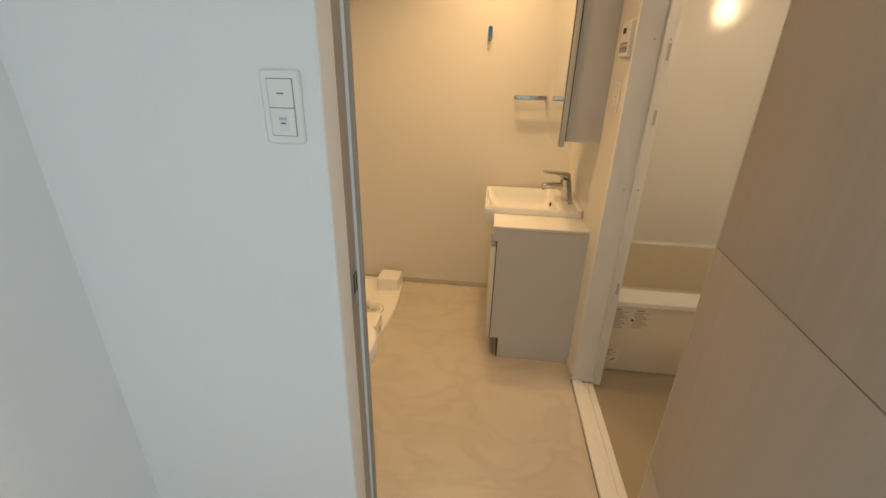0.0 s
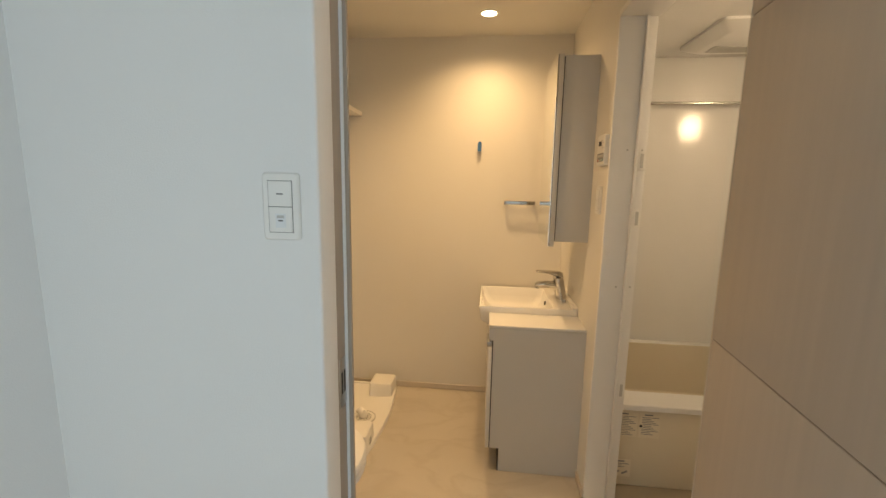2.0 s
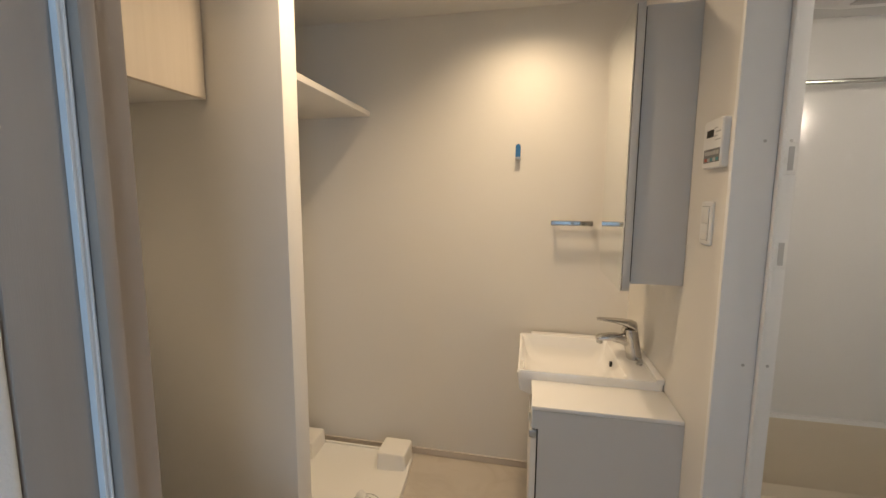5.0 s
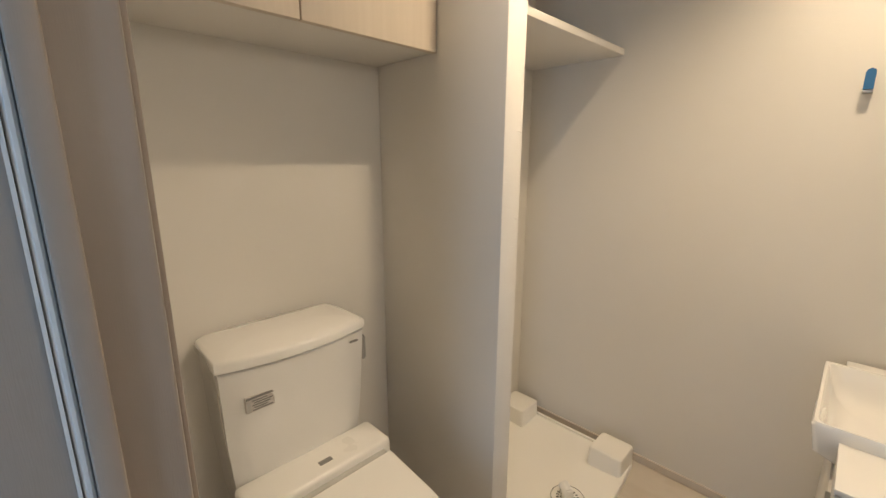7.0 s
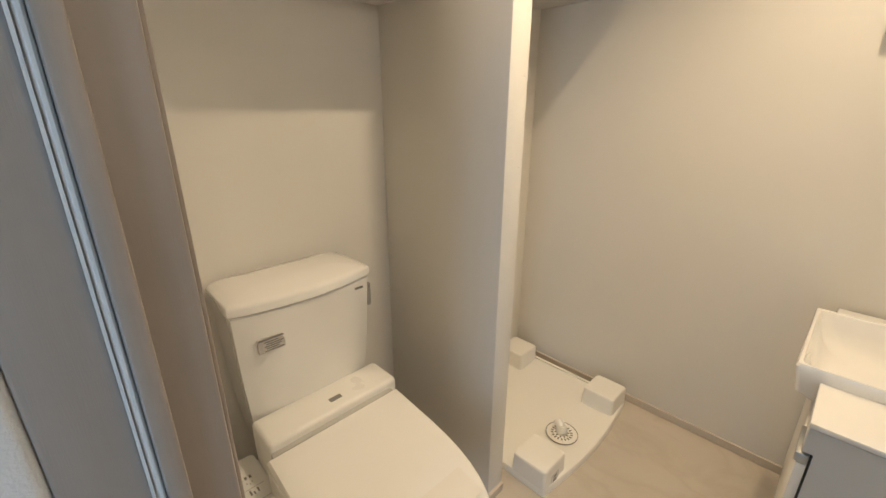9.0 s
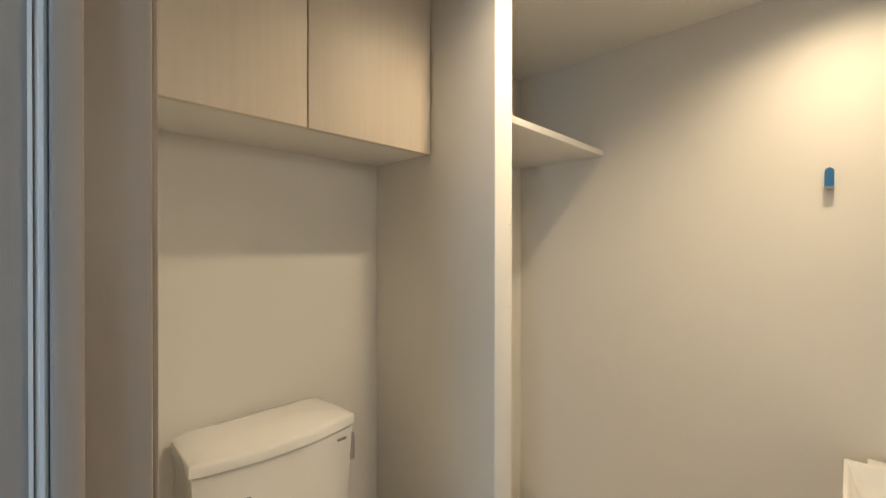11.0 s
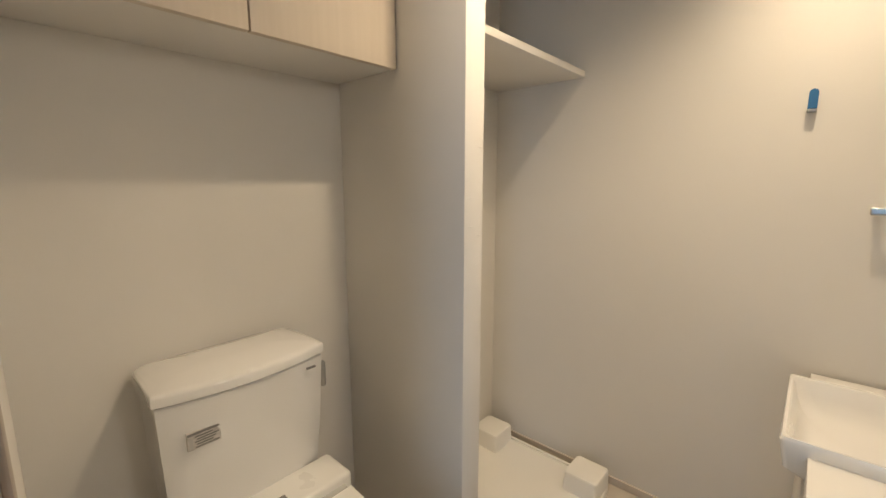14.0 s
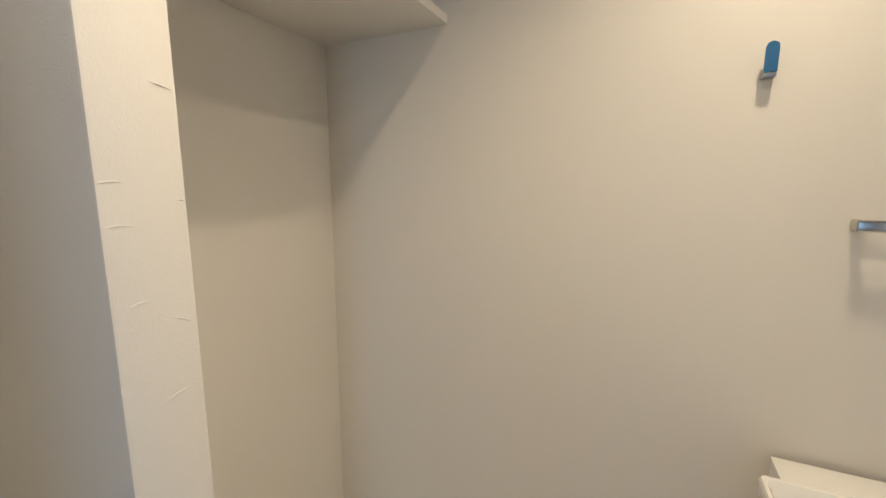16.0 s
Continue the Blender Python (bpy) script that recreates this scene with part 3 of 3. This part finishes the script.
def washing_pan():
    t = thing("washing_machine_pan", (-0.86, 2.49, 0), "white plastic washing machine drain pan with raised corners", "drain pan")
    x0, x1, y0, y1 = -1.215, -0.535, 2.102, 2.840

    def outline(i, z, r):
        """The tray's outline, drawn in by i, with an open side that swells a little."""
        ring = []
        for x, y, h in rounded(x0 + i, x1 - i, y0 + i, y1 - i, z, r, 8):
            ring.append((x, y, h))
        side = [(x1 - i + 0.03 * math.sin(math.pi * k / 12), y0 + i + r + (y1 - y0 - 2 * i - 2 * r) * k / 12, z) for k in range(1, 12)]
        return ring + side
    part("tray", loft([outline(0, 0.0, 0.02), outline(0, 0.026, 0.02), outline(0.003, 0.031, 0.02), outline(0.012, 0.033, 0.02), outline(0.03, 0.030, 0.03), outline(0.08, 0.024, 0.04), outline(0.14, 0.022, 0.04)]), PAN_PLASTIC, t)
    for y in (y1 + 0.004,):
        part("back_lip", box(x0 + 0.15, x1 - 0.15, y1 - 0.012, y1 + 0.002, 0.028, 0.045, 0.004), PAN_PLASTIC, t)
    s = 0.158
    for cx, cy, sx, sy in ((x1, y0, -1, 1), (x1, y1, -1, -1), (x0, y1, 1, -1), (x0, y0, 1, 1)):
        ax, bx = sorted((cx, cx + sx * s))
        ay, by = sorted((cy, cy + sy * s))
        block = part("corner_block", loft([rounded(ax, bx, ay, by, 0.001, 0.012), rounded(ax + 0.003, bx - 0.003, ay + 0.003, by - 0.003, 0.104, 0.016), rounded(ax + 0.004, bx - 0.004, ay + 0.004, by - 0.004, 0.110, 0.016), rounded(ax + 0.007, bx - 0.007, ay + 0.007, by - 0.007, 0.1135, 0.016), rounded(ax + 0.015, bx - 0.015, ay + 0.015, by - 0.015, 0.115, 0.016)]), PAN_PLASTIC, t)
        part("pin_hole", tube((cx + sx * 0.03, cy + sy * 0.03, 0.1135), (cx + sx * 0.03, cy + sy * 0.03, 0.1145), 0.004, sides=10), PALE_GREY, block)
        if sx < 0 and sy > 0:
            sticker = part("sticker", box(cx - 0.0006, cx + 0.0006, cy + 0.05, cy + 0.10, 0.025, 0.075), PLASTIC, block)
            for z in (0.032, 0.052):
                part("print_mark", box(cx + 0.0006, cx + 0.0012, cy + 0.062, cy + 0.085, z, z + 0.014), GREY, sticker)
    dx, dy = -0.648, 2.425
    drain = part("drain", tube((dx, dy, 0.0235), (dx, dy, 0.030), 0.068, sides=40, bevel=0.002), PAN_PLASTIC, t, "round drain with a slotted grate")
    rim = loft([[(dx + r * math.cos(a), dy + r * math.sin(a), z) for a in np.linspace(0, 2 * math.pi, 41)[:-1]] for r, z in ((0.0705, 0.0265), (0.0705, 0.0300), (0.0685, 0.0300), (0.0685, 0.0265))], closed=False)
    part("drain_rim", rim, GREY, drain)
    for ring_r, count, reach in ((0.022, 10, 0.010), (0.037, 18, 0.011)):
        for i in range(count):
            bm = box(ring_r, ring_r + reach, -0.0026, 0.0026, 0.0298, 0.0306)
            bmesh.ops.transform(bm, matrix=Matrix.Translation((dx, dy, 0)) @ Matrix.Rotation(2 * math.pi * i / count, 4, "Z"), verts=bm.verts)
            part("slot", bm, DARK, drain)
    elbow = part("hose_elbow", tube((dx, dy, 0.03), (dx - 0.008, dy + 0.006, 0.062), 0.026, 0.024, bevel=0.004), PLASTIC, drain, "translucent white hose elbow")
    part("elbow_arm", tube((dx - 0.002, dy, 0.052), (dx - 0.036, dy + 0.02, 0.066), 0.022, bevel=0.004), PLASTIC, elbow)


washing_pan()

# ---- washstand ----
def washstand():
    t = thing("washstand", (0.31, 2.45, 0), "white washstand cabinet with an overhanging rectangular basin", "washstand")
    y0, y1, xf = 2.090, 2.877, 0.100
    part("body", box(xf + 0.052, XE - 0.001, y0 + 0.002, y1, 0.001, 0.12, 0.001), WHITE_BOARD, t)
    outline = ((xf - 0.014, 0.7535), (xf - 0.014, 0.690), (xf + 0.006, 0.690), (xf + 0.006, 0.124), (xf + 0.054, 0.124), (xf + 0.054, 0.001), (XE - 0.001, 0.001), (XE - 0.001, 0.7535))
    # side turned from the downlights; its shade is painted as a greyer board
    part("side_panel", loft([[(px, y, pz) for px, pz in outline] for y in (y0 + 0.001, y0 + 0.018)]), SHADED_BOARD, t, "white side panel, shade painted in as light grey")
    part("carcass", box(xf + 0.012, XE - 0.001, y0 + 0.018, y1, 0.124, 0.688), WHITE_BOARD, t)
    part("toe_kick", box(xf + 0.046, xf + 0.052, y0 + 0.004, y1, 0.001, 0.12), DARK, t, "dark recessed toe kick")
    d = part("door", box(xf - 0.018, xf + 0.001, y0 + 0.002, y1, 0.124, 0.655, 0.001), WHITE_BOARD, t)
    part("handle", box(xf - 0.024, xf + 0.001, y0 + 0.002, y0 + 0.12, 0.657, 0.682, 0.002), STEEL, d, "short grey metal pull")
    part("door_gap", box(xf + 0.001, xf + 0.006, y0 + 0.004, y1, 0.126, 0.688), DARK, t)
    for a, e in ((y0 + 0.018, 2.296), (2.727, y1)):
        part("fascia", box(xf - 0.015, xf + 0.004, a, e, 0.690, 0.7535), PVC, t)
    part("counter", box(xf - 0.017, XE - 0.001, y0, 2.297, 0.754, 0.768, 0.003), PVC, t, "white counter beside the basin")
    part("back_counter", box(xf - 0.017, XE - 0.001, 2.727, y1, 0.754, 0.768, 0.003), PVC, t)
    bx0, bx1, by0, by1, z = 0.028, XE - 0.002, 2.288, 2.735, 0.802
    rings = [rounded(bx0 + 0.05, bx1, by0 + 0.03, by1 - 0.02, 0.69, 0.02), rounded(bx0 + 0.012, bx1, by0 + 0.006, by1 - 0.006, 0.72, 0.015), rounded(bx0, bx1, by0, by1, 0.793, 0.010), rounded(bx0 + 0.004, bx1, by0 + 0.004, by1 - 0.004, z, 0.010),
             rounded(bx0 + 0.011, bx1 - 0.120, by0 + 0.011, by1 - 0.011, z - 0.001, 0.02), rounded(bx0 + 0.016, bx1 - 0.125, by0 + 0.016, by1 - 0.016, z - 0.009, 0.025),
             rounded(bx0 + 0.026, bx1 - 0.134, by0 + 0.028, by1 - 0.028, 0.756, 0.035), rounded(bx0 + 0.042, bx1 - 0.148, by0 + 0.045, by1 - 0.045, 0.726, 0.045), rounded(bx0 + 0.064, bx1 - 0.166, by0 + 0.068, by1 - 0.068, 0.711, 0.05), rounded(bx0 + 0.095, bx1 - 0.19, by0 + 0.1, by1 - 0.1, 0.704, 0.05), rounded(bx0 + 0.15, bx1 - 0.23, by0 + 0.16, by1 - 0.16, 0.700, 0.04)]
    part("basin", loft(rings), CERAMIC, t, "glossy white rectangular basin")
    part("upstand", box(0.512, XE - 0.001, by0, y1, z - 0.01, 0.812, 0.004), CERAMIC, t)
    part("plug_button", tube((0.492, 2.445, z - 0.002), (0.492, 2.445, z + 0.008), 0.012, bevel=0.002), STEEL, t)
    part("overflow", tube((0.400, 2.49, 0.776), (0.3925, 2.49, 0.777), 0.011), DARK, t)
    return t


washstand()


def tap():
    grow = Matrix.Translation((0.487, 2.51, 0.8)) @ Matrix.Diagonal((1, 1.3, 1.09, 1)) @ Matrix.Translation((-0.44, -2.475, -0.8))

    def put(name, bm, mat, parent):
        bmesh.ops.transform(bm, matrix=grow, verts=bm.verts)
        return part(name, bm, mat, parent)

    t = thing("basin_tap", (0.487, 2.51, 0.80), "chrome single-lever basin tap", "tap")
    y, z = 2.475, 0.80
    put("base_ring", tube((0.44, y, z), (0.44, y, z + 0.006), 0.027, bevel=0.002), CHROME, t)
    put("body", loft([[(0.44 + lean + r * 1.1 * math.cos(a), y + r * math.sin(a), z + h) for a in np.linspace(0, 2 * math.pi, 25)[:-1]] for r, h, lean in ((0.028, 0.004, 0), (0.027, 0.03, -0.006), (0.027, 0.07, -0.014), (0.027, 0.1, -0.020), (0.026, 0.114, -0.022))]), CHROME, t)

    def oval(x, zc, w, h):
        return [(x, y + w * math.cos(a), zc + h * math.sin(a)) for a in np.linspace(0, 2 * math.pi, 21)[:-1]]
    spout = put("spout", loft([oval(0.425, z + 0.060, 0.022, 0.027), oval(0.39, z + 0.073, 0.020, 0.020), oval(0.345, z + 0.078, 0.019, 0.015), oval(0.305, z + 0.073, 0.018, 0.013), oval(0.292, z + 0.068, 0.015, 0.009)]), CHROME, t)
    put("aerator", tube((0.307, y, z + 0.068), (0.305, y, z + 0.052), 0.012), STEEL, spout)
    put("lever", loft([oval(0.440, z + 0.118, 0.022, 0.022), oval(0.425, z + 0.126, 0.023, 0.020), oval(0.40, z + 0.134, 0.022, 0.014), oval(0.36, z + 0.140, 0.019, 0.009), oval(0.30, z + 0.143, 0.016, 0.006), oval(0.291, z + 0.143, 0.012, 0.003)]), CHROME, t)


tap()
mirror = thing("mirror_cabinet", (0.45, 2.41, 1.16), "white wall cabinet with a mirrored door", "mirror cabinet")
MY0, MY1 = 2.195, 2.585
# white body and door edge, painted darker for their shaded side
part("body", box(0.384, XE - 0.001, MY0, MY1, 1.167, 2.017, 0.001), SHADED_BOARD, mirror)
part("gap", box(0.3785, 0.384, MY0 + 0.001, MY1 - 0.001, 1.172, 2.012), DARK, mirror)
mdoor = part("door", box(0.3555, 0.3785, MY0 - 0.012, MY1, 1.145, 2.02, 0.001), SHADED_BOARD, mirror)
part("mirror_edge", box(0.3535, 0.3555, MY0 - 0.011, MY1 - 0.001, 1.146, 2.019), DARK, mdoor)
part("mirror", box(0.350, 0.3535, MY0 - 0.012, MY1, 1.145, 2.02), MIRROR, mdoor, "silver mirror glass")

rail = thing("towel_holder", (0.27, YN, 1.32), "short flat chrome towel bar on the wall", "towel bar")
part("bar", box(0.158, 0.352, 2.838, 2.852, 1.310, 1.334, 0.004, 3), CHROME, rail)
for x in (0.166, 0.340):
    part("bracket", box(x, x + 0.014, 2.8515, YN, 1.311, 1.333, 0.003), CHROME, rail)

hook = thing("wall_hook", (-0.013, YN, 1.665), "small silver wall hook under blue protective film", "hook")
part("plate", loft([[(x, y, z) for x, y, z in ((-0.020, yy, 1.64), (0.004, yy, 1.64), (0.004, yy, 1.69), (0.001, yy, 1.698), (-0.008, yy, 1.702), (-0.017, yy, 1.698), (-0.020, yy, 1.69))] for yy in (2.866, 2.871)]), BLUE_FILM, hook, "glossy blue film")
part("foot", box(-0.020, 0.004, 2.867, YN, 1.630, 1.640, 0.002), STEEL, hook)
part("stem", box(-0.014, -0.002, 2.871, YN, 1.64, 1.668, 0.002), STEEL, hook)

# ---- switches and panel ----
def switch_plate(label, at, m, w, h, split, marks=True):
    t = thing("light_switch", at, label, "switch")

    def put(name, bm, mat, parent, lab=""):
        bmesh.ops.transform(bm, matrix=m, verts=bm.verts)
        return part(name, bm, mat, parent, lab)
    put("plate", loft([rounded(-w / 2, w / 2, -h / 2, h / 2, 0, 0.008), rounded(-w / 2, w / 2, -h / 2, h / 2, 0.005, 0.008), rounded(-w / 2 + 0.003, w / 2 - 0.003, -h / 2 + 0.003, h / 2 - 0.003, 0.008, 0.006)]), PLASTIC, t)
    put("gap", box(-w / 2 + 0.0118, w / 2 - 0.0118, -h / 2 + 0.0138, h / 2 - 0.0138, 0.006, 0.0084), GREY, t)
    for a, b in ((split + 0.0006, h / 2 - 0.015), (-h / 2 + 0.015, split - 0.0006)):
        k = put("rocker", box(-w / 2 + 0.013, w / 2 - 0.013, a, b, 0.006, 0.0105, 0.001), PLASTIC, t)
        if marks:
            put("print_mark", box(-0.006, 0.006, (a + b) / 2 - 0.0012, (a + b) / 2 + 0.0012, 0.0105, 0.0109), GREY, k)
    return t, put


hall_switch, put = switch_plate("white double light switch on the hall wall", (-0.3065, 0.88, 1.39), pose(-0.3065, 0.8795, 1.390, 90), 0.069, 0.12, 0.0)
put("print_label", box(-0.009, 0.010, -0.037, -0.012, 0.0106, 0.0112), GASKET, hall_switch)
put("print_label", box(-0.006, 0.007, -0.020, -0.015, 0.0112, 0.0116), PALE_GREY, hall_switch)
put("print_mark", box(-0.004, 0.005, -0.0255, -0.0235, 0.0112, 0.0116), DARK, hall_switch)
switch_plate("white double light switch beside the washstand", (XE, 2.046, 1.375), Matrix.Translation((XE - 0.0005, 2.046, 1.375)) @ Matrix(((0, 0, -1, 0), (-1, 0, 0, 0), (0, 1, 0, 0), (0, 0, 0, 1))), 0.07, 0.12, 0.0, False)

panel = thing("water_heater_panel", (XE, 2.01, 1.58), "white bath water heater control panel with display", "control panel")
y0, y1, z0, z1, x = 1.960, 2.074, 1.522, 1.648, XE - 0.0005
part("case", loft([[(xx, a, b) for a, b, _ in rounded(y0 + i, y1 - i, z0 + i, z1 - i, 0, 0.008)] for xx, i in ((x, 0), (x - 0.014, 0), (x - 0.018, 0.003))]), PLASTIC, panel)
part("display", box(x - 0.0188, x - 0.0178, 2.010, 2.051, 1.603, 1.622), DARK, panel, "dark display")
part("button_cover", box(x - 0.0188, x - 0.0178, 1.966, 2.062, 1.537, 1.572), GREY, panel, "grey button strip")
for i in range(5):
    part("button", box(x - 0.0200, x - 0.0186, 1.970 + i * 0.017, 1.984 + i * 0.017, 1.556, 1.566), PALE_GREY, panel)
for i, m in enumerate((TEAL, PALE_GREY, TEAL, PALE_GREY, RED)):
    part("button", box(x - 0.0200, x - 0.0186, 1.970 + i * 0.017, 1.984 + i * 0.017, 1.540, 1.548), m, panel)
for i in range(4):
    part("print_line", box(x - 0.0186, x - 0.0178, 1.968 + (i % 2) * 0.02, 1.998 + (i % 2) * 0.01, 1.592 + i * 0.01, 1.595 + i * 0.01), PALE_GREY, panel)
